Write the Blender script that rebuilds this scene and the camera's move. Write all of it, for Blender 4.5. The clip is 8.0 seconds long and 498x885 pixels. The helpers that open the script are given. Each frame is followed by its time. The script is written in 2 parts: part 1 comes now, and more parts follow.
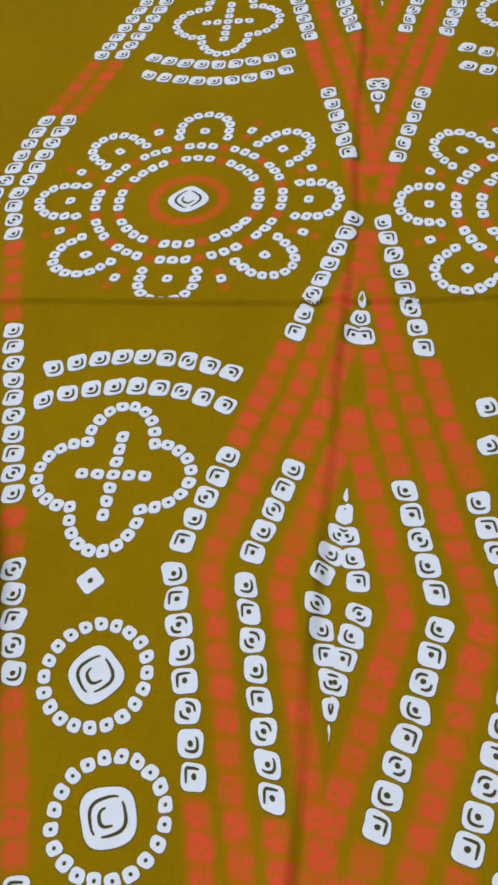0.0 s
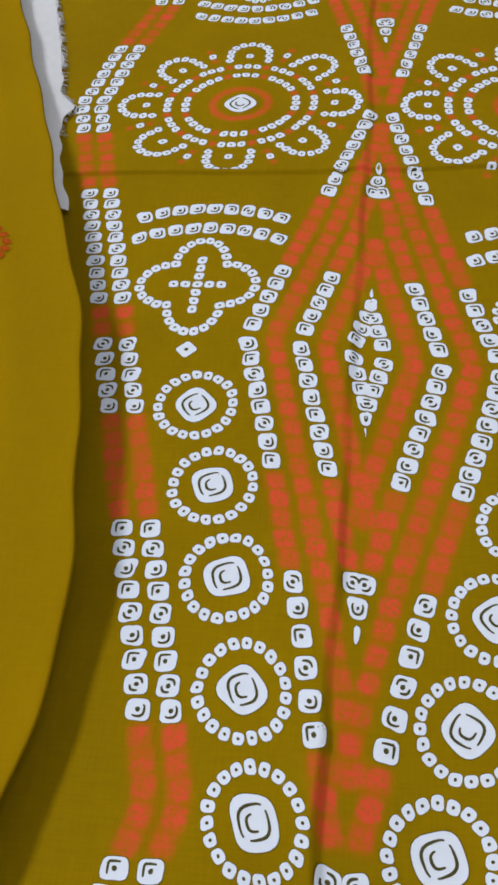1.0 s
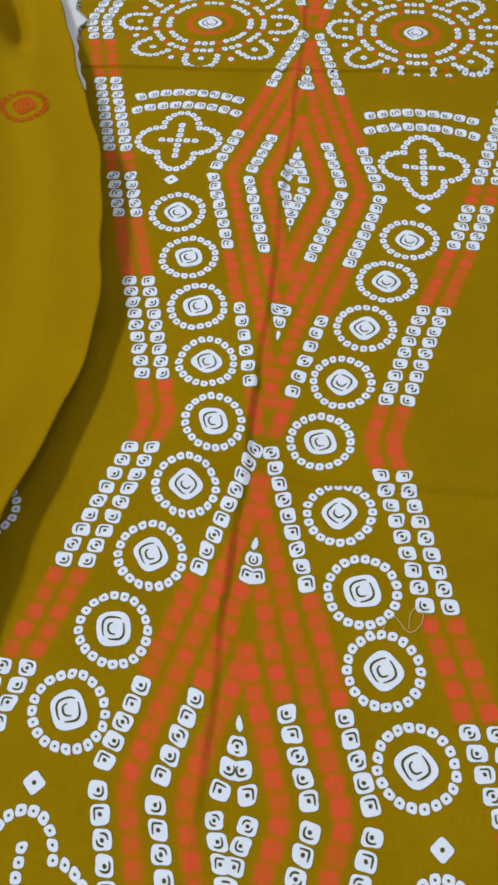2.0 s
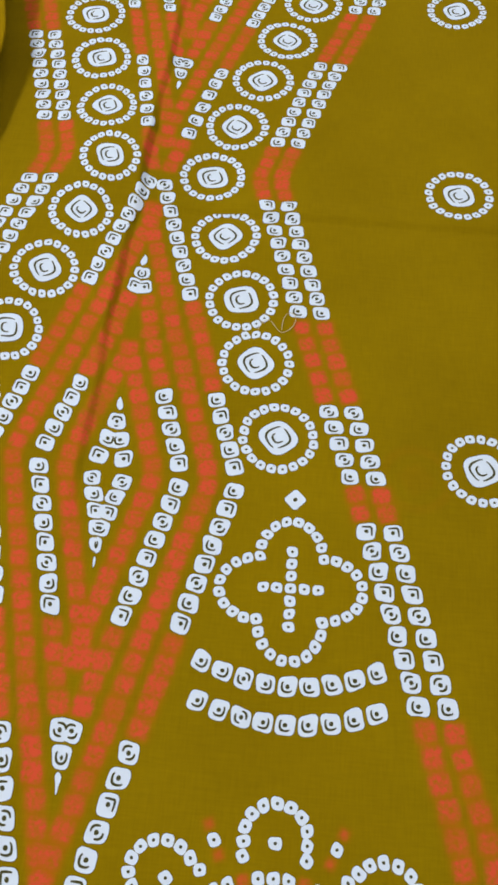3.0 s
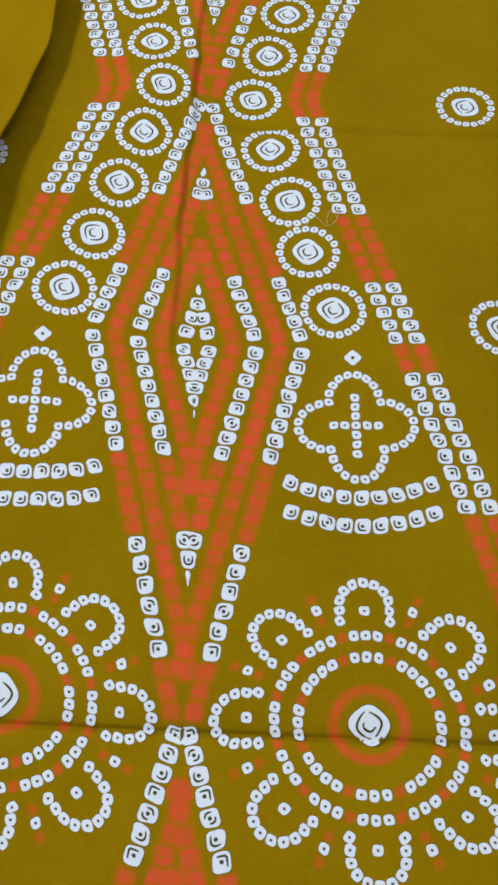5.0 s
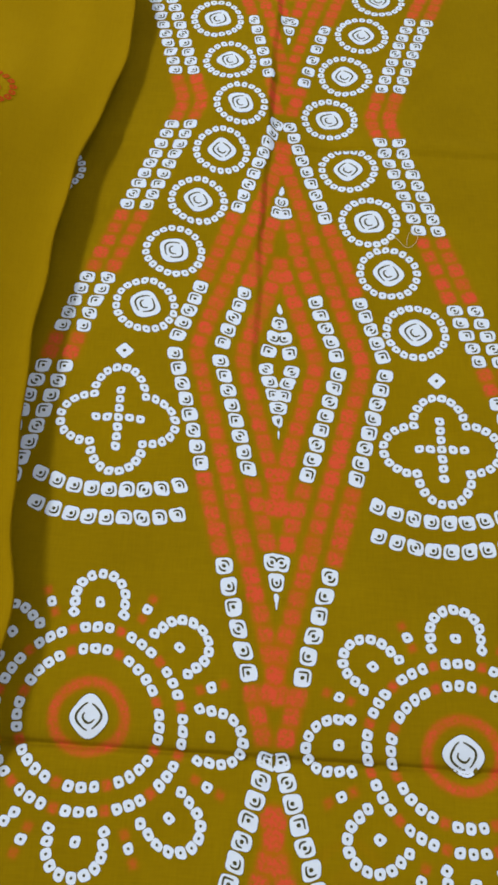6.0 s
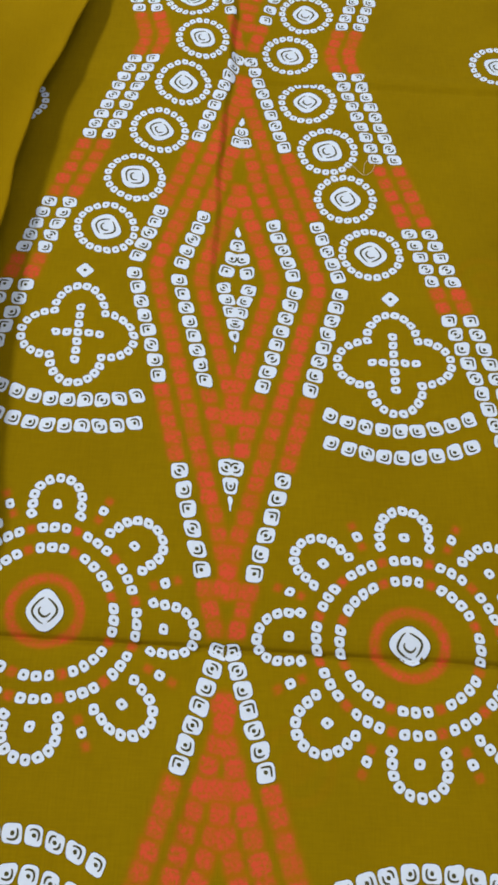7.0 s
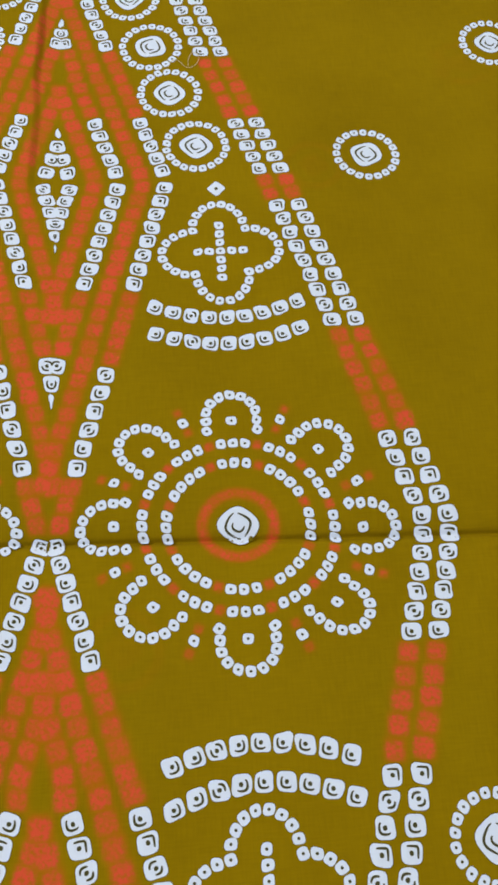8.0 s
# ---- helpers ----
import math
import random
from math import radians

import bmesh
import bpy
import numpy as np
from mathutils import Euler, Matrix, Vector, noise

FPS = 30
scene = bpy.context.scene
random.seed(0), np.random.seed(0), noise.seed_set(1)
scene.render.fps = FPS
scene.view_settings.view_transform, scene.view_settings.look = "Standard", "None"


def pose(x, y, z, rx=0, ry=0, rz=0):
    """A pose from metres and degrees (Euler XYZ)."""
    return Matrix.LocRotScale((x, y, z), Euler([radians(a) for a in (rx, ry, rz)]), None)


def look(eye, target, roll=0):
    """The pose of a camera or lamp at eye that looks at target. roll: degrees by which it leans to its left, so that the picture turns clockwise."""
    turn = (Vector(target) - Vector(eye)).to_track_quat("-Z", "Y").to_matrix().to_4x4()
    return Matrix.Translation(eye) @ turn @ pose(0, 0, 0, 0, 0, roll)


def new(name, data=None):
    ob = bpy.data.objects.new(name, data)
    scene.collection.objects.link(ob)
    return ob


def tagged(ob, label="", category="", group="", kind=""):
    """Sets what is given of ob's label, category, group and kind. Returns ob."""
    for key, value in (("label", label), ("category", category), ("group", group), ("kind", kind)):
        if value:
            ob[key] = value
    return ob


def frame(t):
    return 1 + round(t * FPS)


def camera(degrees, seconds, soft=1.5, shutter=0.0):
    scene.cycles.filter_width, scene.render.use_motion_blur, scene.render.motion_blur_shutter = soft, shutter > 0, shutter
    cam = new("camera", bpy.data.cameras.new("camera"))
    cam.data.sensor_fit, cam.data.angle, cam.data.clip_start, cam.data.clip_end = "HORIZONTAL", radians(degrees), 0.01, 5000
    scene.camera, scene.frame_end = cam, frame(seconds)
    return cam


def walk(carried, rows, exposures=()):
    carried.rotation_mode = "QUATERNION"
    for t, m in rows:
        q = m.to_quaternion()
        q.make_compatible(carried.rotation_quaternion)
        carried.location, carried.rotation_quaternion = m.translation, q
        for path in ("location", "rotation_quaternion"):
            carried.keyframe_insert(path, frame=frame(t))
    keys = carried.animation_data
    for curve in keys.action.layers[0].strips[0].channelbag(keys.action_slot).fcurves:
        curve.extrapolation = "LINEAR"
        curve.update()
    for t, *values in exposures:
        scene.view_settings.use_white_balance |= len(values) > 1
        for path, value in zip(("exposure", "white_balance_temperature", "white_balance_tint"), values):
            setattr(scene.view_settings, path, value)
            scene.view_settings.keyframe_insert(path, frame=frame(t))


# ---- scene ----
cam = camera(33.3, 8.0, 3.0)
PATH = [
    (0, (0.017, 0.534, 0.275), (-0.281, 1.596, -1.393), -11.4),
    (0.5, (0.01, 0.481, 0.268), (-0.279, 1.565, -1.388), -10.5),
    (1, (0.0, 0.382, 0.315), (-0.248, 1.485, -1.336), -8.7),
    (1.2, (-0.002, 0.325, 0.344), (-0.206, 1.434, -1.308), -6.6),
    (2.3, (0.044, 0.123, 0.411), (-0.084, 1.173, -1.286), -1.9),
    (2.5, (0.057, 0.102, 0.398), (-0.056, 1.125, -1.316), -0.6),
    (3, (0.08, 0.05, 0.376), (0.03, 0.971, -1.399), 1.4),
    (3.3, (0.072, 0.006, 0.388), (0.04, 0.938, -1.381), 0.9),
    (3.5, (0.061, -0.015, 0.394), (0.051, 0.891, -1.389), 0.6),
    (4, (0.043, -0.045, 0.39), (0.029, 0.811, -1.417), -0.7),
    (4.2, (0.043, -0.049, 0.394), (0.03, 0.799, -1.418), 0.0),
    (5.3, (0.023, -0.041, 0.433), (0.053, 0.815, -1.374), 2.7),
    (5.5, (0.014, -0.038, 0.432), (0.03, 0.82, -1.374), 1.2),
    (5.7, (-0.015, -0.031, 0.427), (0.036, 0.823, -1.38), 4.0),
    (6, (-0.018, -0.038, 0.426), (-0.007, 0.84, -1.371), 2.8),
    (6.5, (-0.013, -0.068, 0.421), (0.017, 0.814, -1.374), 4.3),
    (7, (0.002, -0.087, 0.414), (0.041, 0.791, -1.383), 4.3),
    (7.5, (0.038, -0.1, 0.407), (0.102, 0.766, -1.395), 3.9),
    (8, (0.077, -0.125, 0.387), (0.196, 0.697, -1.433), 4.6),
]
EXPOSURES = [(0, -0.27, 6680, 12), (1.2, -0.27, 6680, 13), (2.5, -0.12, 6600, 9), (4, -0.10, 6600, 9), (6.5, -0.12, 6600, 9), (8, -0.10, 6600, 10)]
walk(cam, [(t, look(eye, target, roll)) for t, eye, target, roll in PATH], EXPOSURES)

# ---- light: an assumed side lamp, an added overhead fill, an unseen white room ----
world = bpy.data.worlds.new("world")
scene.world = world
world.use_nodes = True
world.node_tree.nodes["Background"].inputs[0].default_value = (0.80, 0.88, 1.0, 1)
world.node_tree.nodes["Background"].inputs[1].default_value = 0.05


def area_lamp(name, eye, target, sx, sy, watts, colour):
    data = bpy.data.lights.new(name, "AREA")
    data.shape, data.size, data.size_y, data.energy, data.color = "RECTANGLE", sx, sy, watts, colour
    ob = new(name, data)
    ob.matrix_world = look(eye, target)
    return ob


# unseen lamp on the left, set after the fold's cast shadow; its form is assumed
area_lamp("side_lamp", (-1.45, 0.75, 1.75), (0.75, 0.25, 0), 1.0, 0.30, 41, (0.95, 0.98, 1.0))
# added fill with no known source, evens the brightness towards the right
area_lamp("overhead_fill", (0.9, 0.5, 2.30), (0.9, 0.5, 0), 1.1, 1.1, 15, (0.95, 0.98, 1.0))


# ---- materials ----
def material(name, colour, rough=0.85, spec=0.2):
    m = bpy.data.materials.new(name)
    m.use_nodes = True
    b = m.node_tree.nodes["Principled BSDF"]
    b.inputs["Base Color"].default_value = (*colour, 1)
    b.inputs["Roughness"].default_value = rough
    b.inputs["Specular IOR Level"].default_value = spec
    return m, m.node_tree, b


def math_node(nt, op, a, b=None, c=None):
    n = nt.nodes.new("ShaderNodeMath")
    n.operation = op
    for k, v in enumerate((a, b, c)):
        if v is None:
            continue
        if isinstance(v, (int, float)):
            n.inputs[k].default_value = v
        else:
            nt.links.new(v, n.inputs[k])
    return n.outputs[0]


def noise_node(nt, scale, stretch=(1, 1, 1), detail=4.0):
    co = nt.nodes.new("ShaderNodeNewGeometry")
    mp = nt.nodes.new("ShaderNodeMapping")
    mp.inputs["Scale"].default_value = stretch
    nt.links.new(co.outputs["Position"], mp.inputs["Vector"])
    n = nt.nodes.new("ShaderNodeTexNoise")
    n.inputs["Scale"].default_value, n.inputs["Detail"].default_value = scale, detail
    nt.links.new(mp.outputs[0], n.inputs["Vector"])
    return n.outputs["Fac"]


def mix_colour(nt, fac, a, b):
    n = nt.nodes.new("ShaderNodeMix")
    n.data_type = "RGBA"
    for k, v in ((0, fac), (6, a), (7, b)):
        if isinstance(v, tuple):
            n.inputs[k].default_value = (*v, 1)
        elif isinstance(v, (int, float)):
            n.inputs[k].default_value = v
        else:
            nt.links.new(v, n.inputs[k])
    return n.outputs[2]


def woven(nt):
    """Slubs and threads both ways: one value round 0.5."""
    a = noise_node(nt, 1.0, (90, 1300, 300))
    b = noise_node(nt, 1.0, (1300, 90, 300))
    return math_node(nt, "MULTIPLY", math_node(nt, "ADD", a, b), 0.5)


OLIVE_A, OLIVE_B = (0.190, 0.117, 0.0010), (0.278, 0.176, 0.0016)
WASH, SPOT = (0.425, 0.108, 0.005), (0.61, 0.076, 0.031)


def cloth_material(name, dyed=True, a=OLIVE_A, b=OLIVE_B):
    m, nt, bsdf = material(name, a, 0.9, 0.03)
    weave = woven(nt)
    blotch = noise_node(nt, 14, (1, 1, 1), 5)
    fac = math_node(nt, "ADD", math_node(nt, "MULTIPLY", weave, 1.15), math_node(nt, "MULTIPLY_ADD", blotch, 1.0, -0.575))
    col = mix_colour(nt, fac, a, b)
    if dyed:
        at = nt.nodes.new("ShaderNodeAttribute")
        at.attribute_name = "wash"
        sp = nt.nodes.new("ShaderNodeAttribute")
        sp.attribute_name = "spot"
        grain = noise_node(nt, 620, (1, 1, 1), 5)
        patch = noise_node(nt, 130, (1, 1, 1), 3)
        w = math_node(nt, "MULTIPLY", at.outputs["Fac"], math_node(nt, "MULTIPLY_ADD", patch, 0.9, 0.48))
        w = math_node(nt, "MINIMUM", w, 1.0)
        col = mix_colour(nt, w, col, WASH)
        mottle = math_node(nt, "MULTIPLY_ADD", noise_node(nt, 520, (1, 1, 1), 4), 4.4, -1.2)
        g = math_node(nt, "MAXIMUM", math_node(nt, "MULTIPLY", math_node(nt, "MULTIPLY_ADD", grain, 1.6, 0.15), mottle), 0.0)
        g = math_node(nt, "MULTIPLY", g, math_node(nt, "MULTIPLY_ADD", noise_node(nt, 75, (1, 1, 1), 2), 1.5, 0.25))
        s2 = math_node(nt, "MINIMUM", math_node(nt, "MULTIPLY", sp.outputs["Fac"], g), 1.0)
        col = mix_colour(nt, s2, col, SPOT)
    nt.links.new(col, bsdf.inputs["Base Color"])
    bump = nt.nodes.new("ShaderNodeBump")
    bump.inputs["Strength"].default_value, bump.inputs["Distance"].default_value = 0.35, 0.0006
    nt.links.new(weave, bump.inputs["Height"])
    nt.links.new(bump.outputs[0], bsdf.inputs["Normal"])
    return m


def print_material(name, a, b):
    m, nt, bsdf = material(name, a, 0.85, 0.05)
    f = math_node(nt, "ADD", math_node(nt, "MULTIPLY", woven(nt), 0.7), math_node(nt, "MULTIPLY_ADD", noise_node(nt, 160), 0.8, -0.25))
    nt.links.new(mix_colour(nt, f, a, b), bsdf.inputs["Base Color"])
    return m


CLOTH = cloth_material("olive_printed_cotton")
FLAP = cloth_material("olive_cotton_fold", False, (0.245, 0.148, 0.0012), (0.310, 0.188, 0.0016))
WHITE = print_material("white_print", (0.59, 0.655, 0.78), (0.71, 0.775, 0.90))
LINE = print_material("olive_line", (0.045, 0.042, 0.018), (0.085, 0.075, 0.026))
HALO = print_material("dark_print_edge", (0.105, 0.074, 0.004), (0.145, 0.104, 0.006))
RED = print_material("red_print", (0.34, 0.040, 0.005), (0.42, 0.070, 0.007))
RAW = print_material("raw_white_cotton", (0.55, 0.57, 0.62), (0.66, 0.68, 0.73))
PAINT = print_material("white_wall_paint", (0.74, 0.74, 0.73), (0.80, 0.80, 0.79))
GREY = print_material("grey_floor", (0.30, 0.29, 0.28), (0.40, 0.39, 0.37))
THREAD = material("pale_thread", (0.62, 0.50, 0.30))[0]


# ---- structure: plain room; unseen walls and ceiling added to enclose and bounce light ----
def slab(name, lo, hi, mat, label):
    bm = bmesh.new()
    bmesh.ops.create_cube(bm, size=1)
    for v in bm.verts:
        v.co = Vector([lo[k] + (v.co[k] + 0.5) * (hi[k] - lo[k]) for k in range(3)])
    me = bpy.data.meshes.new(name)
    bm.to_mesh(me)
    bm.free()
    me.materials.append(mat)
    return tagged(new(name, me), label, name.split("_")[0], "", "structure")


slab("floor", (-1.6, -1.6, -0.12), (1.9, 2.4, -0.02), GREY, "plain grey floor under the spread cloth")
slab("ceiling", (-1.6, -1.6, 2.4), (1.9, 2.4, 2.5), PAINT, "unseen white painted ceiling, added to close the room and bounce light")
slab("wall_west", (-1.7, -1.6, -0.12), (-1.6, 2.4, 2.5), PAINT, "unseen white painted wall, added to close the room and bounce light")
slab("wall_east", (1.9, -1.6, -0.12), (2.0, 2.4, 2.5), PAINT, "unseen white painted wall, added to close the room and bounce light")
slab("wall_south", (-1.7, -1.7, -0.12), (2.0, -1.6, 2.5), PAINT, "unseen white painted wall, added to close the room and bounce light")
slab("wall_north", (-1.7, 2.4, -0.12), (2.0, 2.5, 2.5), PAINT, "unseen white painted wall, added to close the room and bounce light")

# ---- the lie of the cloth ----
N = 0.417          # from the middle of a flower to the middle of the fifth ring
PLEAT = 0.784      # a pleat across the cloth


def ease(x, a, b):
    t = np.clip((x - a) / (b - a), 0, 1)
    return t * t * (3 - 2 * t)


def lie(u, v):
    """Where the print's own place (u, v) lies on the floor: the cloth is pulled a little askew."""
    left = np.interp(v, [0.0, 0.16, 0.24, 0.37, 0.42, 0.50, 0.67, 0.83, 1.0], [0.018, 0.022, 0.023, 0.019, 0.017, 0.019, 0.019, 0.016, 0.010])
    mid = np.interp(v, [0.0, 0.07, 0.25, 0.42, 0.60, 0.85], [0.006, 0.0065, 0.009, 0.009, 0.0075, 0.013])
    right = np.interp(v, [0.0, 0.16, 0.28, 0.37, 0.42, 0.50, 0.60, 0.68, 0.83], [0.006, 0.009, 0.009, 0.011, 0.010, 0.007, -0.001, -0.003, 0.007])
    a, b = np.clip(-u / np.interp(v, [0.25, 0.37], [0.085, 0.05]), 0, 1), np.clip(u / 0.09, 0, 1)
    s = mid + a * (left - mid) + b * (right - mid)
    s = s + 0.003 * np.exp(-((u - 0.036) / 0.02) ** 2 - (v / 0.05) ** 2) - 0.004 * ease(u, 0.115, 0.15) * np.exp(-(v / 0.06) ** 2)
    pull_left = np.interp(v, [0.0, 0.16, 0.24, 0.37, 0.50, 0.60, 0.67, 0.83, 1.0], [0.0035, 0.002, 0.0005, 0.0035, 0.0070, 0.0082, 0.0100, 0.0150, 0.018])
    pull_mid = np.interp(v, [-0.05, 0.08, 0.20, 0.40, 0.50, 0.65, 0.78, 0.90], [0.0022, 0.0016, 0.0008, 0.0005, 0.0038, 0.0064, 0.0100, 0.0133])
    pull_right = np.interp(v, [-0.12, 0.0, 0.22, 0.30, 0.40, 0.50, 0.60, 0.70, 0.83], [0.0035, 0.0015, 0.0015, 0.0, 0.0, 0.001, 0.0055, 0.0055, 0.0055])
    b = np.clip(u / 0.045, 0, 1)
    x = u + pull_mid + a * (pull_left - pull_mid) + b * (pull_right - pull_mid)
    return x + 0.012 * np.clip(u - 0.1, 0, 1), v + s


def ridge(d, wide):
    return np.exp(-(d / wide) ** 2)


fine = random.Random(11)
CRINKLE = []
for k in range(16):
    way, size = fine.uniform(0, math.pi), math.exp(fine.uniform(math.log(45), math.log(420)))
    CRINKLE.append((size * math.cos(way), size * math.sin(way), fine.uniform(0, 6.28), 0.014 / size * fine.uniform(0.5, 1.0)))


CRINKLE = np.array(CRINKLE).T


def crown(x, y):
    """The highest cloth within a thread's breadth, on which the print lies."""
    d = np.array([[0, 0], [1, 0], [-1, 0], [0, 1], [0, -1]]) * 0.0009
    return height(x[None, :] + d[:, :1], y[None, :] + d[:, 1:]).max(0)


def height(x, y):
    """The height of the cloth: gentle waves, the pressed folds and the pleat."""
    z = 0.0004 * np.sin(9 * x + 4 * y + 0.6) + 0.0004 * np.sin(17 * y - 6 * x) + 0.0003 * np.sin(31 * x + 13 * y + 1.0)
    for k in range(0, 16, 4):
        kx, ky, ph, am = CRINKLE[:, k:k + 4]
        z = z + (am * np.sin(np.asarray(x)[..., None] * kx + np.asarray(y)[..., None] * ky + ph)).sum(-1)
    # the half beside the neck stands a little higher, the other sinks
    z = z + 0.0055 * np.exp(-((x + 0.032) / 0.028) ** 2 - ((y - 0.436) / 0.045) ** 2) - 0.003 * np.exp(-((x - 0.036) / 0.022) ** 2 - ((y - 0.425) / 0.05) ** 2)
    # pressed fold along the middle: the one half laps a little over the other
    lap = x - np.interp(y, [0.20, 0.315, 0.44, 0.56, 0.70, 0.80, 1.0], [-0.0125, -0.0100, -0.0050, -0.001, 0.002, 0.006, 0.0055])
    lap = lap + 0.0007 * np.sin(43 * y) + 0.0005 * np.sin(101 * y + 2)
    strong = 0.15 + 0.85 * ease(y, 0.19, 0.29) - 0.35 * ease(y, 0.48, 0.60)
    z = z + 0.0062 * strong * (1 - ease(lap, -0.0055, 0.0004)) * (0.8 + 0.2 * np.sin(60 * y)) * np.exp(np.clip(lap, -1, 0) / 0.014)
    # pressed folds across
    y0 = y + 0.03 * x - 0.002
    z = z - 0.0042 * np.exp(-np.abs(y0) / np.where(y0 > 0, 0.0070, 0.0040)) - 0.0012 * ridge(y0, 0.0014)
    y1 = y - 0.398 + 0.01 * x
    z = z + (0.0014 * ridge(y1 - 0.005, 0.007) - 0.0011 * ridge(y1 + 0.002, 0.003)) * (0.35 + 0.65 * ease(x, 0.01, 0.05))
    # the pleat: the far side lies on top
    y2 = y - (PLEAT - 0.002 + 0.05 * np.clip(x, -0.02, 0.2))
    z = z + 0.0026 * ease(y2, -0.0010, 0.0012) * np.exp(-np.clip(y2, 0, 1) / 0.02)
    return z


# ---- the print's layout ----
AX = ((0.0045, 0.0), (0.064, 0.214), (0.0015, 0.417))
STEP = 0.0138


def column_x(d):
    return float(np.interp(d, [p[1] for p in AX], [p[0] for p in AX]))


def run_squares(x_of, lo, hi, pitch):
    """Even places along a column between two heights: (u, v, angle, half)."""
    n = max(1, round((hi - lo) / pitch))
    out = []
    for i in range(n):
        v = lo + (i + 0.5) * (hi - lo) / n
        slope = (x_of(v + 0.002) - x_of(v - 0.002)) / 0.004
        out.append((x_of(v), v, -math.atan(slope) * 0.65, (hi - lo) / n * 0.5))
    return out


def border_x(v):
    w = (v + N) % (2 * N) - N      # -N..N round a flower
    return 0.184 - 0.1225 * abs(w) / N


def border_runs():
    """(colour, from, to) up the two border columns."""
    low = [("w", -0.0600, 0.0485), ("o", 0.0485, 0.108), ("w", 0.108, 0.197), ("o", 0.197, 0.216), ("w", 0.216, 0.262),
           ("o", 0.262, 0.314), ("w", 0.314, 0.399), ("o", 0.399, 0.444), ("w", 0.444, 0.530), ("o", 0.530, 0.586),
           ("w", 0.586, 0.634), ("o", 0.634, 0.656), ("w", 0.656, 0.750), ("o", 0.750, 0.803), ("w", 0.803, 0.905),
           ("o", 0.905, 0.957), ("w", 0.957, 1.042), ("o", 1.042, 1.064), ("w", 1.064, 1.110), ("o", 1.110, 1.165)]
    down = [("o", -0.113, -0.0600), ("w", -0.205, -0.113), ("o", -0.225, -0.205), ("w", -0.27, -0.225), ("o", -0.32, -0.27)]
    return down + low


def diamond_runs(level):
    """(column, colour, from, to) of one diamond between two necks."""
    top = {0: 0.322, -1: 0.3510, 1: 0.322, 2: 0.335}[level]
    end = {0: 0.411, -1: 0.4155, 1: 0.402, 2: 0.411}[level]
    five = (0.217, 0.2645) if level >= 0 else (0.2465, 0.294)
    runs = [(0, "o", 0.0, 0.028), (0, "w", 0.028, 0.0905), (0, "o", 0.0905, 0.1365), (0, "w", 0.1365, 0.2135), (0, "w", *five),
            (0, "o", five[1], top), (0, "w", top, end),
            (2, "o", 0.0, 0.066), (2, "w", 0.066, 0.0975), (2, "o", 0.0975, 0.1385), (2, "w", 0.1385, 0.2135), (2, "w", *five),
            (4, "o", 0.10, 0.16), (4, "w", 0.1640, 0.2135), (4, "w", 0.217, 0.2585), (4, "o", 0.2585, 0.31),
            (1, "o", 0.0, 0.411), (3, "o", 0.05, 0.39)]
    if level >= 0:
        runs += [(2, "o", 0.2645, 0.325), (2, "w", 0.325, 0.353), (2, "o", 0.353, 0.411)]
    else:
        runs += [(2, "o", 0.294, 0.411)]
    return runs


# ---- printing: rounded shapes laid on the cloth ----
def clip_side(poly, a, b, c):
    """The part of a polygon where a*u + b*v >= c."""
    out = []
    for k in range(len(poly)):
        p, q = poly[k - 1], poly[k]
        dp, dq = a * p[0] + b * p[1] - c, a * q[0] + b * q[1] - c
        if dp * dq < 0:
            t = dp / (dp - dq)
            out.append((p[0] + t * (q[0] - p[0]), p[1] + t * (q[1] - p[1])))
        if dq >= 0:
            out.append(q)
    return out


class Ink:
    """Collects flat printed shapes and lays them on the cloth as one mesh."""

    def __init__(self, clips=(), lift=0.0, ground=None):
        self.shapes, self.clips, self.lift, self.ground = [], clips, lift, ground

    def add(self, poly, mat, level):
        for a, b, c in self.clips:
            poly = clip_side(poly, a, b, c)
            if len(poly) < 3:
                return False
        self.shapes.append((poly, mat, level))
        return True

    def mesh(self, name):
        places, lifts, faces, mats, base = [], [], [], [], 0
        for poly, mat, level in self.shapes:
            n, p = len(poly), np.array(poly)
            if level == 2:      # a bent stroke: quads between its two sides
                places.append(p)
                for k in range(n // 2 - 1):
                    faces.append((base + k, base + k + 1, base + n - 2 - k, base + n - 1 - k))
                    mats.append(mat)
            elif level == 0:    # the dark edge: a narrow band round the shape
                mid = p.mean(0)
                places += [p, mid + (p - mid) * 0.80]
                for k in range(n):
                    m = (k + 1) % n
                    faces.append((base + k, base + m, base + n + m, base + n + k))
                    mats.append(mat)
            else:
                mid = p.mean(0)
                rings = 9 if n > 26 else 4 if n > 9 else 1
                places += [mid + (p - mid) * (1 - r / rings) for r in range(rings)] + [mid[None, :]]
                for r in range(rings):
                    a = base + r * n
                    for k in range(n):
                        m = (k + 1) % n
                        faces.append((a + k, a + m, a + n + m, a + n + k) if r < rings - 1 else (a + k, a + m, a + n))
                        mats.append(mat)
            size = sum(len(q) for q in places)
            lifts.append(np.full(size - base, 0.00006 + 0.00005 * level + self.lift))
            base = size
        uv = np.concatenate(places)
        if self.ground:
            x, y = uv[:, 0], uv[:, 1]
            z = self.ground(x, y)
        else:
            x, y = lie(uv[:, 0], uv[:, 1])
            z = crown(x, y)
        verts = np.stack([x, y, z + np.concatenate(lifts)], -1).tolist()
        me = bpy.data.meshes.new(name)
        me.from_pydata(verts, [], faces)
        me.polygons.foreach_set("material_index", mats)
        me.polygons.foreach_set("use_smooth", [True] * len(faces))
        return me


rng = random.Random(5)


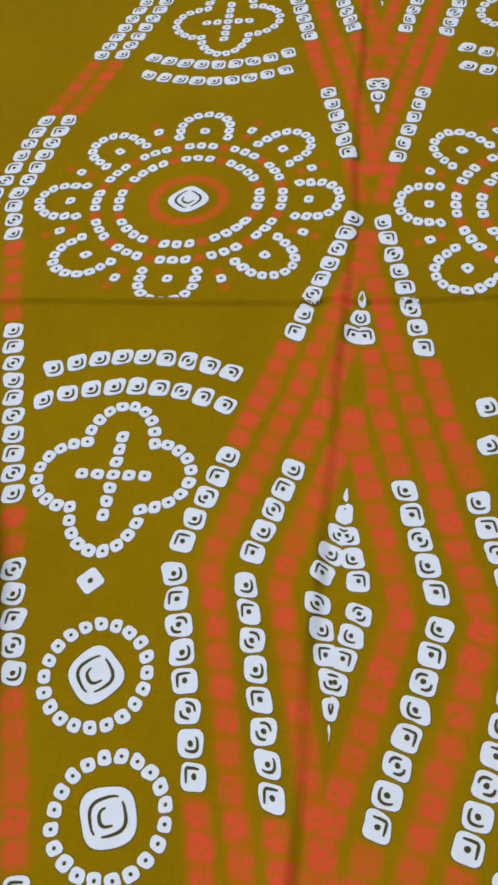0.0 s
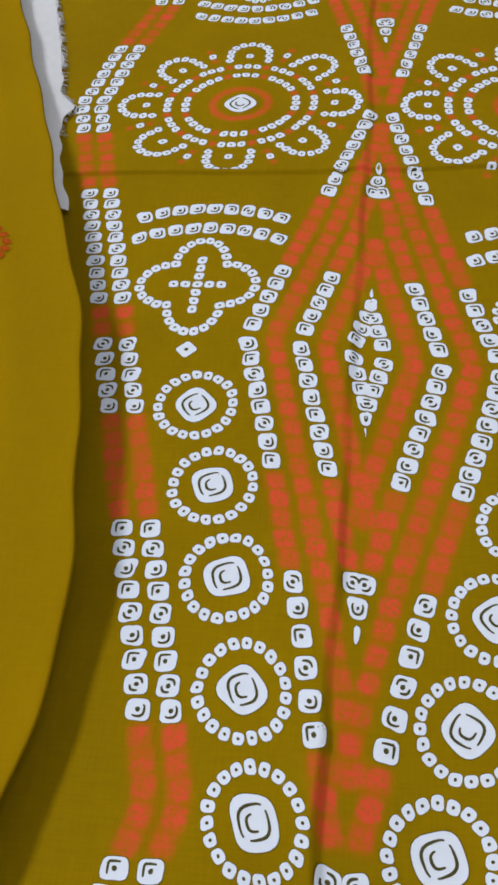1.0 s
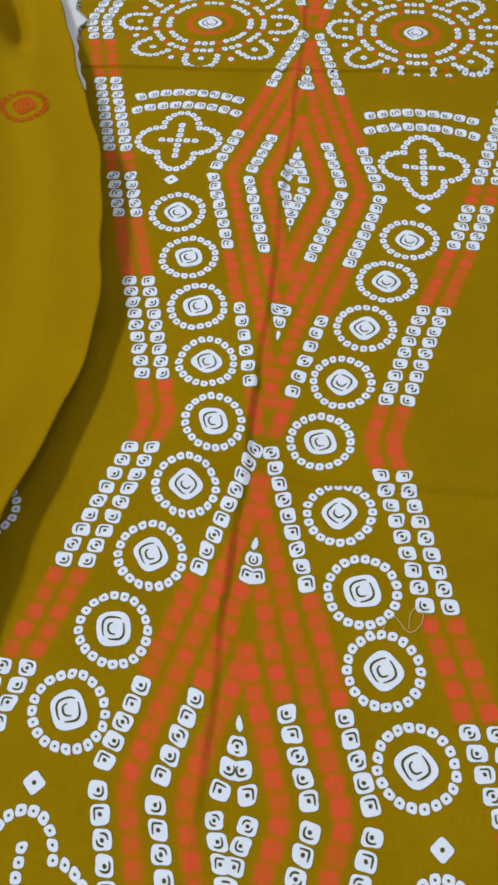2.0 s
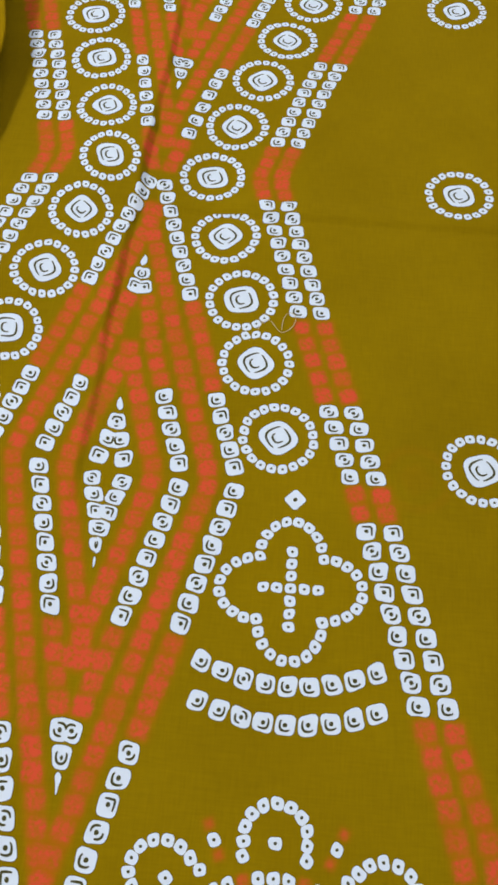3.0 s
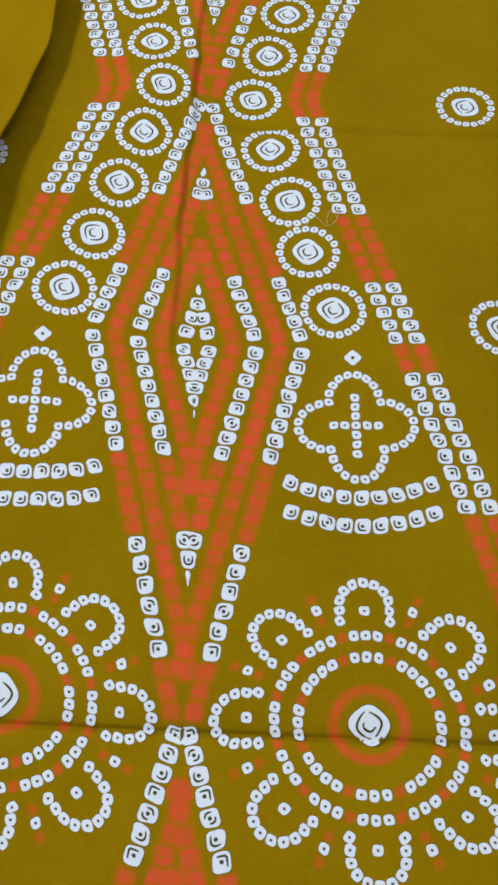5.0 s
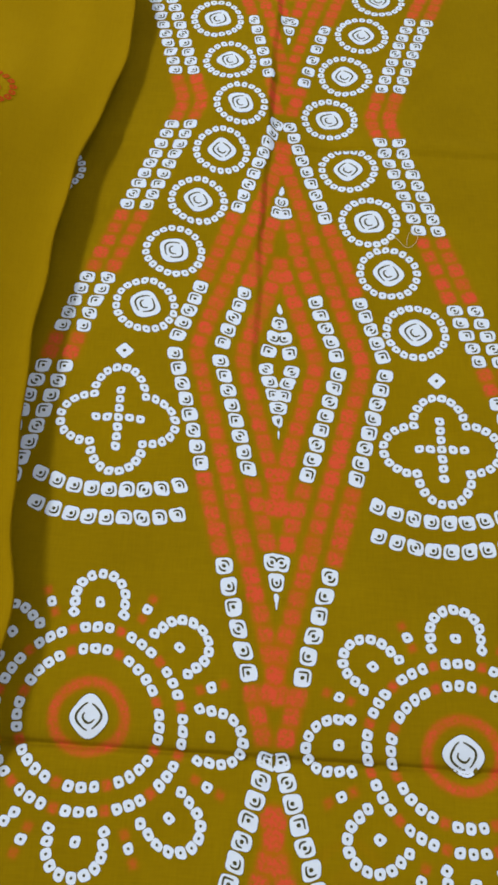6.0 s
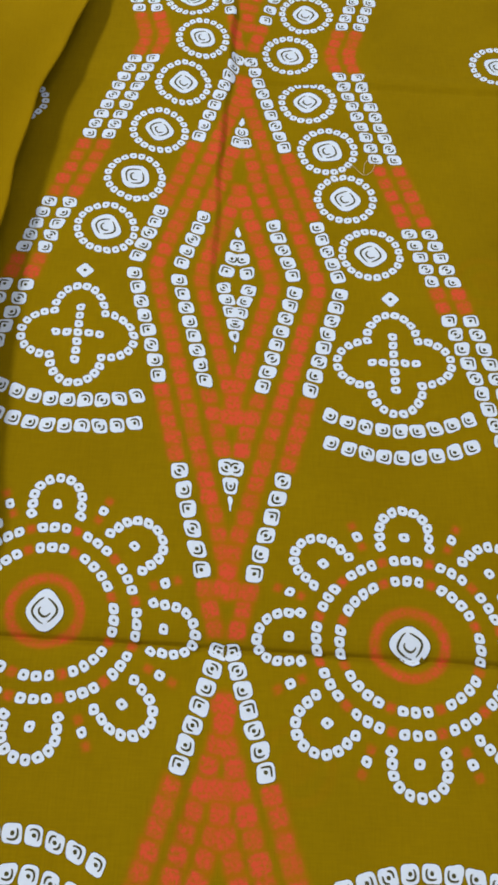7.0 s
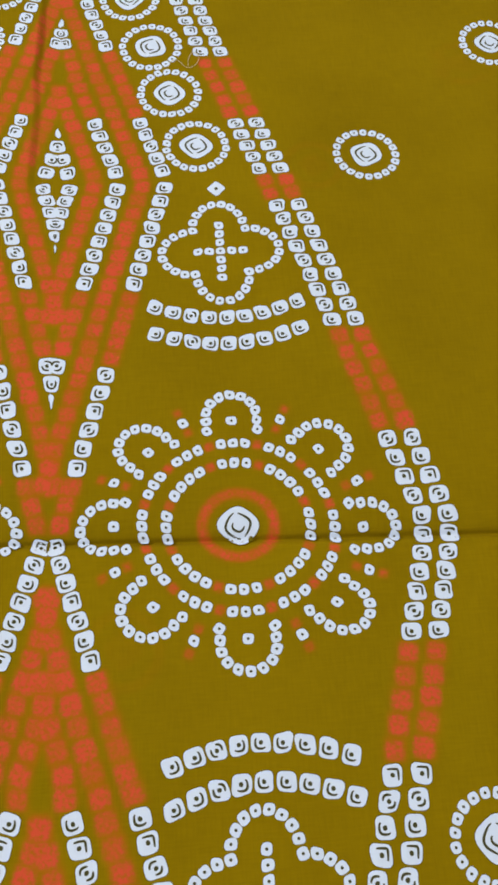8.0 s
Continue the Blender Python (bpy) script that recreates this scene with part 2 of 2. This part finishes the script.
def blob(u, v, ang, hx, hy, power=4.0, n=24, wob=0.06, shear=0.0):
    """A rounded square with a slightly uneven outline."""
    out = []
    ph, am = rng.random() * 6.3, wob * (0.5 + rng.random())
    for k in range(n):
        t = 2 * math.pi * (k + 0.5) / n
        c, s = math.cos(t), math.sin(t)
        r = (abs(c) ** power + abs(s) ** power) ** (-1 / power) * (1 + am * math.sin(2 * t + ph) + 0.5 * am * math.sin(3 * t + 2 * ph))
        x, y = r * c * hx, r * s * hy
        x += shear * y
        out.append((u + x * math.cos(ang) - y * math.sin(ang), v + x * math.sin(ang) + y * math.cos(ang)))
    return out


def stroke(u, v, ang, pts, wide):
    """A bent stroke of tapering width through points given round (u, v)."""
    left, right = [], []
    for k, p in enumerate(pts):
        q, o = pts[min(k + 1, len(pts) - 1)], pts[max(k - 1, 0)]
        dx, dy = q[0] - o[0], q[1] - o[1]
        d = math.hypot(dx, dy) or 1
        w = wide * (0.45 + 0.55 * math.sin(math.pi * (k + 0.6) / (len(pts) + 0.2)))
        left.append((p[0] - dy / d * w, p[1] + dx / d * w))
        right.append((p[0] + dy / d * w, p[1] - dx / d * w))
    c, s = math.cos(ang), math.sin(ang)
    return [(u + x * c - y * s, v + x * s + y * c) for x, y in left + right[::-1]]


def arc_points(r, a0, a1, n=7, power=2.0):
    out = []
    for k in range(n):
        t = math.radians(a0 + (a1 - a0) * k / (n - 1))
        c, s = math.cos(t), math.sin(t)
        q = (abs(c) ** power + abs(s) ** power) ** (-1 / power)
        out.append((r * q * c, r * q * s))
    return out


def big_square(ink, u, v, ang, hx, hy, kind, mat=0):
    """A printed square with its dot and hooked strokes. Slots: 0 white, 1 line, 2 edge."""
    a = ang + rng.uniform(-0.07, 0.07)
    sh = rng.uniform(-0.06, 0.06)
    hx, hy = hx * rng.uniform(0.96, 1.04), hy * rng.uniform(0.96, 1.02)
    ph = rng.getstate()
    ink.add(blob(u, v, a, hx + 0.0003, hy + 0.0003, shear=sh), 2, 0)
    rng.setstate(ph)
    ink.add(blob(u, v, a, hx, hy, shear=sh), mat, 1)
    r = min(hx, hy)
    du, dv = rng.uniform(-0.05, 0.05) * r, rng.uniform(-0.05, 0.05) * r
    ink.add(blob(u + du, v + dv, a, r * 0.24, r * 0.24, 2.0, 9), 1, 2.2)
    w = r * 0.132
    flip = -1 if u > 0 else 1       # the two halves of the print mirror each other
    if kind % 3 == 0:
        strokes = [[(-.59 * r, -.48 * r), (-.61 * r, 0), (-.60 * r, .42 * r), (-.51 * r, .57 * r), (0, .60 * r), (.48 * r, .57 * r)]]
    elif kind % 3 == 1:
        strokes = [arc_points(0.58 * r, 222, 408, 10, 2.8)]
    else:
        strokes = [arc_points(0.59 * r, 180, 285, 7, 2.8), arc_points(0.59 * r, 0, 112, 7, 2.8)]
    for pts in strokes:
        ink.add(stroke(u, v, a, [(flip * x, y) for x, y in pts], w), 1, 2)


def bead(ink, u, v, ang, h, mat=0, dot=True):
    """A small printed square with a dot."""
    a = ang + rng.uniform(-0.12, 0.12)
    hx, hy = h * rng.uniform(0.94, 1.05), h * rng.uniform(0.90, 1.02)
    ph = rng.getstate()
    ink.add(blob(u, v, a, hx + 0.00025, hy + 0.00025, 3.2, 18), 2, 0)
    rng.setstate(ph)
    ink.add(blob(u, v, a, hx, hy, 3.2, 18), mat, 1)
    if dot:
        ink.add(blob(u, v, a, h * 0.27, h * 0.27, 2.0, 8), 1, 2.2)


def medallion(ink, u, v, ang, h, mat=0):
    """A large rounded square with a spiral drawn in it."""
    ph = rng.getstate()
    ink.add(blob(u, v, ang, h + 0.0004, h + 0.0004, 3.1, 32, 0.04), 2, 0)
    rng.setstate(ph)
    ink.add(blob(u, v, ang, h, h, 3.1, 32, 0.04), mat, 1)
    t = ang + rng.uniform(-0.4, 0.4)
    w = h * 0.070
    ink.add(stroke(u, v, t, arc_points(0.65 * h, 50, 218, 14, 3.0), w), 1, 2)
    ink.add(stroke(u, v, t, arc_points(0.62 * h, 240, 392, 13, 3.0), w), 1, 2)
    ink.add(stroke(u, v, t, arc_points(0.32 * h, 95, 262, 9, 2.6) + [(0.12 * h, -0.33 * h)], w), 1, 2)


def part(name, ink, parent, label="", mats=None):
    me = ink.mesh(name)
    for m in mats or (WHITE, LINE, HALO):
        me.materials.append(m)
    ob = new(name, me)
    ob.parent = parent
    return tagged(ob, label) if label else ob


# ---- the dye: soft orange bands and squares, kept on the cloth's own points ----
U = np.concatenate([np.arange(-0.56, -0.22, 0.008), np.arange(-0.22, -0.02, 0.00115), np.arange(-0.02, 0.02, 0.0008), np.arange(0.02, 0.22, 0.00115), np.arange(0.22, 0.70, 0.008)])


def steps(stops):
    """Row places: finer rows near the folds."""
    return np.concatenate([np.arange(a, b, d) for a, b, d in stops])


V = steps([(-0.60, -0.22, 0.006), (-0.22, -0.020, 0.00115), (-0.020, 0.004, 0.0006), (0.004, 0.374, 0.00115), (0.374, 0.396, 0.0008), (0.396, 0.755, 0.00115),
           (0.755, 0.795, 0.0008), (0.795, 1.10, 0.00115), (1.10, 1.60, 0.008)])
GU, GV = np.meshgrid(U, V)
wash, spot, clean = np.zeros_like(GU), np.zeros_like(GU), np.zeros_like(GU)


def stain(field, u, v, ang, half, soft, amount, tall=1.0):
    reach = half * tall + soft * 2.6
    i0, i1 = np.searchsorted(U, (u - reach, u + reach))
    j0, j1 = np.searchsorted(V, (v - reach, v + reach))
    if i1 <= i0 or j1 <= j0:
        return
    x, y = GU[j0:j1, i0:i1] - u, GV[j0:j1, i0:i1] - v
    c, s = math.cos(ang), math.sin(ang)
    d = ((np.abs(c * x + s * y) ** 4 + np.abs((-s * x + c * y) / tall) ** 4) ** 0.25 - half) / soft
    f = amount / (1 + np.exp(np.clip(3.2 * d, -30, 30)))
    old = field[j0:j1, i0:i1]
    field[j0:j1, i0:i1] = old + f - old * f if field is wash else np.maximum(old, f)


def orange_square(u, v, ang, half, strong=1.0):
    stain(wash, u, v, ang, half * 1.02, 0.0021, rng.uniform(0.62, 0.80) * strong, 1.06)
    stain(spot, u + rng.uniform(-.0005, .0005), v + rng.uniform(-.0005, .0005), ang + rng.uniform(-.2, .2), half * rng.uniform(0.78, 0.94), rng.uniform(0.0009, 0.0014), rng.uniform(0.45, 1.0) * strong, 0.98)


# ---- the cloth, with its print as parts ----
cloth = new("printed_cloth", bpy.data.meshes.new("printed_cloth"))
tagged(cloth, "olive cotton cloth with white and orange block print, spread flat", "cloth")
PL = PLEAT - 0.0180
NECK = 0.3870


def printed_square(parent, u, v, ang, hx, hy, kind, clips=()):
    ink = Ink(clips)
    big_square(ink, u, v, ang, hx, hy, kind)
    if ink.shapes:
        part("printed_square", ink, parent)


def printed_bead(parent, u, v, ang, h=0.0026, clips=(), name="bead", mats=None, ground=None, lift=0.0):
    ink = Ink(clips, lift, ground)
    bead(ink, u, v, ang, h)
    return part(name, ink, parent, "", mats) if ink.shapes else None


def diamonds():
    for level in (-1, 0, 1, 2):
        base = level * N
        for side in (1, -1):
            for col, colour, lo, hi in diamond_runs(level):
                for k, (u, d, ang, h) in enumerate(run_squares(lambda d: column_x(d) - col * STEP + (0.0018 if col == 2 and d > 0.30 else 0.0), lo, hi, 0.0087 if col == 4 and (lo < 0.2 or level > 0) else 0.0098)):
                    v = base + d + (0.007 * float(ease(d, 0.02, 0.08)) if level == 1 else 0.0)
                    if colour == "o":
                        if u > -0.003:
                            orange_square(side * u, v, side * ang, 0.0048)
                    elif u > -0.0044:
                        printed_square(cloth, side * u, v, side * ang, 0.0045, min(h * 0.92, 0.0046), k, ((side, 0, 0),))
                        if u > -0.001:
                            stain(clean, side * u, v, side * ang, 0.0053, 0.0010, 1.0)


def borders():
    for side in (1, -1):
        for off in (0.0, 0.0128):
            for colour, lo, hi in border_runs():
                for k, (u, v, ang, h) in enumerate(run_squares(lambda v: border_x(v) + off, lo, hi, 0.0098)):
                    if side < 0:
                        u, v = u + 0.006 * float(ease(v, 0.84, 0.90)), v + 0.0018
                    if colour == "o":
                        orange_square(side * u, v, side * ang, 0.0047)
                    else:
                        printed_square(cloth, side * u, v, side * ang * 0.25, 0.0045, h * 0.89, k + 1)


def ring_motif(u, v, r=0.0180, n=20, size=0.0089, parent=None, mats=None, ground=None, lift=0.0, clips=()):
    ink = Ink(clips, lift, ground)
    medallion(ink, u, v, rng.choice((0.3, 0.6, 0.8)) + rng.uniform(-.15, .15), size)
    m = part("ring_motif", ink, parent or cloth, "", mats)
    a0 = rng.random()
    for k in range(n):
        t = 2 * math.pi * (k + a0) / n
        rr = r * rng.uniform(0.985, 1.015)
        printed_bead(m, u + rr * math.cos(t), v + rr * math.sin(t), t, 0.00245 * r / 0.0180, clips, "bead", mats, ground, lift)
    return m


def ring_rows():
    half = [(0.033, N), (0.044, 0.373), (0.057, 0.328), (0.069, 0.284), (0.083, 0.240)]
    for side in (1, -1):
        for u, v in half:
            low = 0.0035 if side > 0 and 0.3 < v < N else 0.0      # a slight droop of the one half below the neck
            ring_motif(side * u + 0.4 * low, v - low, clips=((0, -1, -NECK),) if side > 0 and v == 0.373 else ())
            if v < N:
                ring_motif(side * u, 2 * N - v)
                if v < 0.25:
                    ring_motif(side * u, -v)
                    ring_motif(side * u, 2 * N + v)


def scattered_rings():
    for i in range(0, 5):
        for j in range(-6, 8):
            u = 0.182 + 0.098 * i
            v = 0.413 + 0.183 * max(j, -1) + 0.188 * min(j + 1, 0) - (0.0915 if i % 2 else 0.0)
            u += (0.003 if v < 0.3 else 0.0) + (0.005 if v < -0.1 else 0.0)
            if -0.4 < v < 1.2 and border_x(v) + 0.038 < u < 0.50:
                ring_motif(u, v, 0.0180, 20, 0.0087)
            u, v = u - 0.027, v - 0.064
            if -0.4 < v < 0.8 and border_x(v) + 0.042 < u < 0.30:
                ring_motif(-u, v, 0.0180, 20, 0.0087)


LOBE = ((0.0150, -0.0152), (0.0208, -0.0148), (0.0260, -0.0124), (0.0304, -0.0088), (0.0330, -0.0036), (0.0331, 0.0022), (0.0306, 0.0074), (0.0263, 0.0113), (0.0210, 0.0137))


def quatrefoil(u, v, wide=1.0):
    m = printed_bead(cloth, u, v, 0, name="quatrefoil_motif")
    for lobe in range(4):
        c, s = math.cos(math.pi / 2 * lobe), math.sin(math.pi / 2 * lobe)
        for k, (r, q) in enumerate(LOBE):
            printed_bead(m, u + wide * (r * c + q * s), v + r * s - q * c, math.pi / 2 * lobe - math.radians(23 * (k - 4.5)))
    for k in (-3, -2, -1, 1, 2, 3):
        printed_bead(m, u, v + 0.0060 * k, 0)
    for k in (-2, -1, 1, 2):
        printed_bead(m, u + 0.0064 * k, v, 0)


def small_diamond(u, v):
    ink = Ink()
    ink.add(blob(u, v, math.pi / 4, 0.0045, 0.0045, 8.0, 24, 0.02), 2, 0)
    ink.add(blob(u, v, math.pi / 4, 0.0042, 0.0042, 8.0, 24, 0.02), 0, 1)
    ink.add(blob(u, v, 0, 0.0011, 0.0011, 2.0, 9), 1, 2.2)
    part("small_diamond", ink, cloth)


def quatrefoils():
    for side in (1, -1):
        for v, way in ((0.161, 1), (-0.161, -1), (2 * N - 0.161, -1), (2 * N + 0.161, 1)):
            quatrefoil(side * (0.093 if v < 0.5 else 0.0945), v, 1.0 if v < 0.5 else 0.93)
            small_diamond(side * 0.093, v + way * 0.045)
            for mid, sag in ((0.117, 0.0085), (0.101, 0.0075)):
                for k in range(9):
                    f = (k - 4) / 4
                    printed_square(cloth, side * (0.094 + 0.039 * f), v + way * (mid - 0.161 + sag * f * f), side * way * 2 * sag * f / 0.039 * 0.8 + (math.pi / 2 if k < 4 else 0.0), 0.0043, 0.0043, 2 if k == 2 else 1)


def flower(u0, v0, clips=()):
    sq, wide = 0.952, 1.045

    def at(r, t):
        return u0 + wide * r * math.cos(t), v0 + sq * r * math.sin(t)

    ink = Ink(clips)
    medallion(ink, u0, v0, math.pi / 4, 0.0088)
    m = part("flower_motif", ink, cloth)
    for k in range(40):
        u, v = at(0.0170, 2 * math.pi * k / 40)
        stain(wash, u, v, 0, 0.0025, 0.0013, 0.70)
        stain(spot, u, v, 0, 0.0019, 0.0012, rng.uniform(0.35, 0.65))
    for r, slots, marks in ((0.0338, 36, (3, 8, 12, 17, 21, 26, 30, 35)), (0.0450, 48, tuple(range(3, 48, 4)))):
        for k in range(slots):
            t = 2 * math.pi * (k - 1) / slots
            u, v = at(r, t)
            if k in marks:
                stain(wash, u, v, t, 0.0023, 0.0011, 0.9)
                stain(spot, u, v, t, 0.0020, 0.0010, 0.6)
            else:
                printed_bead(m, u, v, t, 0.00262, clips)
    for p in range(8):
        a = math.pi / 4 * p
        c, s = math.cos(a), math.sin(a)
        u, v = at(0.0582, a)
        petal = printed_bead(cloth, u, v, a, 0.0026, clips, "petal") or m
        for k in range(-5, 6):      # eleven beads round a long arch
            run = abs(k) * 0.00565
            if run < 0.0195:
                x, y = 0.0613 + 0.0124 * math.cos(run / 0.0124), 0.0124 * math.sin(run / 0.0124)
            else:
                x, y = 0.0613 - (run - 0.0195), 0.0124
            y = math.copysign(y, k)
            printed_bead(petal, u0 + wide * (x * c - y * s), v0 + sq * (x * s + y * c), a + math.atan2(y, x - 0.0615), 0.00262, clips)
        b = a + math.pi / 8
        u, v = at(0.0625, b)
        printed_bead(m, u, v, b, 0.0026, clips)
        for r in (0.0565, 0.0690):
            u, v = at(r, b)
            if v < PL and v0 > 0.7:
                continue
            stain(wash, u, v, b, 0.0021, 0.0013, 0.8)
            stain(spot, u, v, b, 0.0016, 0.0012, 0.4)


for side in (1, -1):
    flower(side * 0.0925, 0.0)
    flower(side * 0.0925, 2 * N, ((0, 1, PL + (0.012 if side > 0 else 0.0)),))
quatrefoils()
ring_rows()
scattered_rings()
borders()
diamonds()

# faint rings of an old print that shows through
for u0, v0 in ((0.035, -0.058), (0.152, 0.222), (0.258, 0.304)):
    for k in range(24):
        a = math.pi * k / 12
        stain(wash, u0 + 0.0165 * math.cos(a), v0 + 0.0165 * math.sin(a), a, 0.0022, 0.0016, 0.07)
    stain(wash, u0, v0, 0.6, 0.0075, 0.0020, 0.06)

# the sheet itself
X, Y = lie(GU, GV)
Z = height(X, Y)
nv, nu = GU.shape
idx = np.arange(nu * nv).reshape(nv, nu)
quads = np.stack([idx[:-1, :-1], idx[:-1, 1:], idx[1:, 1:], idx[1:, :-1]], -1).reshape(-1, 4)
me = cloth.data
me.vertices.add(nu * nv)
me.vertices.foreach_set("co", np.stack([X, Y, Z], -1).astype(np.float32).ravel())
me.loops.add(quads.size)
me.loops.foreach_set("vertex_index", quads.astype(np.int32).ravel())
me.polygons.add(len(quads))
me.polygons.foreach_set("loop_start", np.arange(0, quads.size, 4, dtype=np.int32))
me.polygons.foreach_set("use_smooth", np.ones(len(quads), dtype=bool))
me.update(calc_edges=True)
for key, field in (("wash", wash * (1 - clean)), ("spot", spot * (1 - clean))):
    me.attributes.new(key, "FLOAT", "POINT").data.foreach_set("value", field.astype(np.float32).ravel())
me.materials.append(CLOTH)

# ---- the folded-over length of cloth beside the print ----
EY = np.array([-0.6, -0.1, 0.06, 0.12, 0.21, 0.25, 0.34, 0.375, 0.405, 0.44, 0.50, 0.545, 0.584, 0.63, 0.675, 0.72, 0.80, 0.90, 0.947, 1.5])
EX = np.array([-0.24, -0.165, -0.128, -0.136, -0.144, -0.139, -0.137, -0.130, -0.120, -0.112, -0.109, -0.113, -0.119, -0.129, -0.142, -0.158, -0.188, -0.222, -0.243, -0.43])



def edge_x(y):
    return sum(np.interp(y + d, EY, EX) for d in (-0.02, -0.01, 0, 0.01, 0.02)) / 5


def flap_height(x, y):
    """Height of the folded length over the floor; the distance from its edge sets the bulge."""
    d = np.clip(edge_x(y) - x, 0, 1)
    low = 1 - ease(y, 0.33, 0.50)
    z = 0.016 + 0.004 * low + 0.006 * ease(y, 0.46, 0.56) * (1 - ease(y, 0.72, 0.82)) + (0.010 + 0.020 * low) * ease(d, 0.0, 0.07)
    z = z + 0.009 * np.sin(34 * d + 5 * y + 0.8) * ease(d, 0.03, 0.10) + 0.0040 * np.sin(70 * d - 9 * y) * ease(d, 0.02, 0.06)
    z = z + 0.012 * np.exp(-((d - 0.075 - 0.03 * np.sin(4 * y)) / 0.016) ** 2) * ease(y, 0.60, 0.85)
    z = z - 0.022 * np.exp(-((d - 0.045) / 0.010) ** 2 - ((y - 0.82) / 0.045) ** 2)
    return 0.003 + (z - 0.003) * (1 - ease(d, 0.23, 0.30))


def fold_sheet():
    rows = np.arange(-0.60, 1.50, 0.005)
    hem = [(-0.0120, -0.0016), (-0.0060, -0.0015), (-0.0012, -0.0014), (0.0, -0.0007)]
    across = np.concatenate([np.linspace(0.0012, 0.012, 6), np.linspace(0.016, 0.30, 72)])
    verts, nu = [], len(hem) + len(across)
    for y in rows:
        ex = float(edge_x(y)) + 0.0012 * math.sin(41 * y) + 0.0008 * math.sin(97 * y + 1)
        top = float(flap_height(ex, y))
        for dx, dz in hem:
            verts.append((ex + dx, y, float(flap_height(ex + dx, y)) + dz if dx else top + dz))
        for d in across:
            x = ex - d
            verts.append((x, y, float(flap_height(x, y))))
    nv = len(rows)
    faces = [(j * nu + i, j * nu + i + 1, (j + 1) * nu + i + 1, (j + 1) * nu + i) for j in range(nv - 1) for i in range(nu - 1)]
    me = bpy.data.meshes.new("folded_cloth")
    me.from_pydata(verts, [], faces)
    me.polygons.foreach_set("use_smooth", [True] * len(faces))
    me.materials.append(FLAP)
    return tagged(new("folded_cloth", me), "plain olive cotton length folded over beside the print", "cloth")


fold = fold_sheet()
for u, v in ((-0.197, 0.690), (-0.215, 0.560), (-0.193, 0.400), (-0.190, 0.210), (-0.28, 0.62)):
    ring_motif(u, v, 0.0160, 18, 0.0082, fold, (RED, FLAP, FLAP), flap_height, 0.0003)


# ---- the raw white strip that looks out from under the fold ----
def strip_right(y):
    return np.interp(y, [0.745, 0.78, 0.813, 0.832, 0.844, 0.860, 0.899, 0.941, 0.972, 1.3], [-0.165, -0.178, -0.186, -0.190, -0.183, -0.196, -0.204, -0.216, -0.225, -0.34])


def raw_strip():
    rows = np.arange(0.745, 1.28, 0.004)
    verts, faces = [], []
    n = 9
    for y in rows:
        a, b = float(edge_x(y)) - 0.010, float(strip_right(y)) + 0.0009 * math.sin(260 * y)
        for k in range(n):
            x = a + (b - a) * k / (n - 1)
            verts.append((x, y, 0.0065 + 0.001 * math.sin(80 * x + 30 * y) - 0.0022 * (k / (n - 1)) ** 3))
    for j in range(len(rows) - 1):
        for i in range(n - 1):
            faces.append((j * n + i, j * n + i + 1, (j + 1) * n + i + 1, (j + 1) * n + i))
    me = bpy.data.meshes.new("white_cloth_strip")
    me.from_pydata(verts, [], faces)
    me.polygons.foreach_set("use_smooth", [True] * len(faces))
    me.materials.append(RAW)
    ob = tagged(new("white_cloth_strip", me), "raw white cotton strip with a frayed edge under the fold", "cloth")
    rnd = random.Random(3)
    verts, faces = [], []
    for k in range(420):
        y = 0.815 + 0.45 * rnd.random()
        x = float(strip_right(y)) - 0.001
        z = 0.0052 - 0.002 * rnd.random()
        ln, bend = 0.002 + 0.003 * rnd.random(), rnd.uniform(-0.002, 0.002)
        w = 0.00022
        b = len(verts)
        for f in (0, 0.5, 1):
            cx, cy = x + ln * f, y + bend * f * f
            verts += [(cx, cy - w * (1 - 0.6 * f), z - 0.002 * f), (cx, cy + w * (1 - 0.6 * f), z - 0.002 * f), (cx, cy, z + 0.0003 - 0.002 * f)]
        for s in (0, 3):
            for a, c in ((0, 1), (1, 2), (2, 0)):
                faces.append((b + s + a, b + s + c, b + s + 3 + c, b + s + 3 + a))
    me = bpy.data.meshes.new("fringe")
    me.from_pydata(verts, [], faces)
    me.materials.append(RAW)
    fr = new("fringe", me)
    fr.parent = ob
    tagged(fr, "frayed white threads")


raw_strip()


# ---- a loose thread on the print ----
def loose_thread(points, name="loose_thread"):
    cu = bpy.data.curves.new(name, "CURVE")
    cu.dimensions, cu.bevel_depth, cu.bevel_resolution = "3D", 0.00016, 1
    sp = cu.splines.new("NURBS")
    sp.points.add(len(points) - 1)
    for p, (x, y) in zip(sp.points, points):
        p.co = (x, y, float(height(x, y)) + 0.0009, 1)
    sp.use_endpoint_u, sp.order_u = True, 4
    cu.materials.append(THREAD)
    return tagged(new(name, cu), "pale curly loose thread lying on the cloth", "thread")


loose_thread([(x + 0.003, y + 0.003) for x, y in ((0.066, 0.311), (0.068, 0.317), (0.072, 0.320), (0.076, 0.312), (0.080, 0.309), (0.086, 0.315), (0.087, 0.323), (0.081, 0.325), (0.079, 0.318), (0.079, 0.312))])
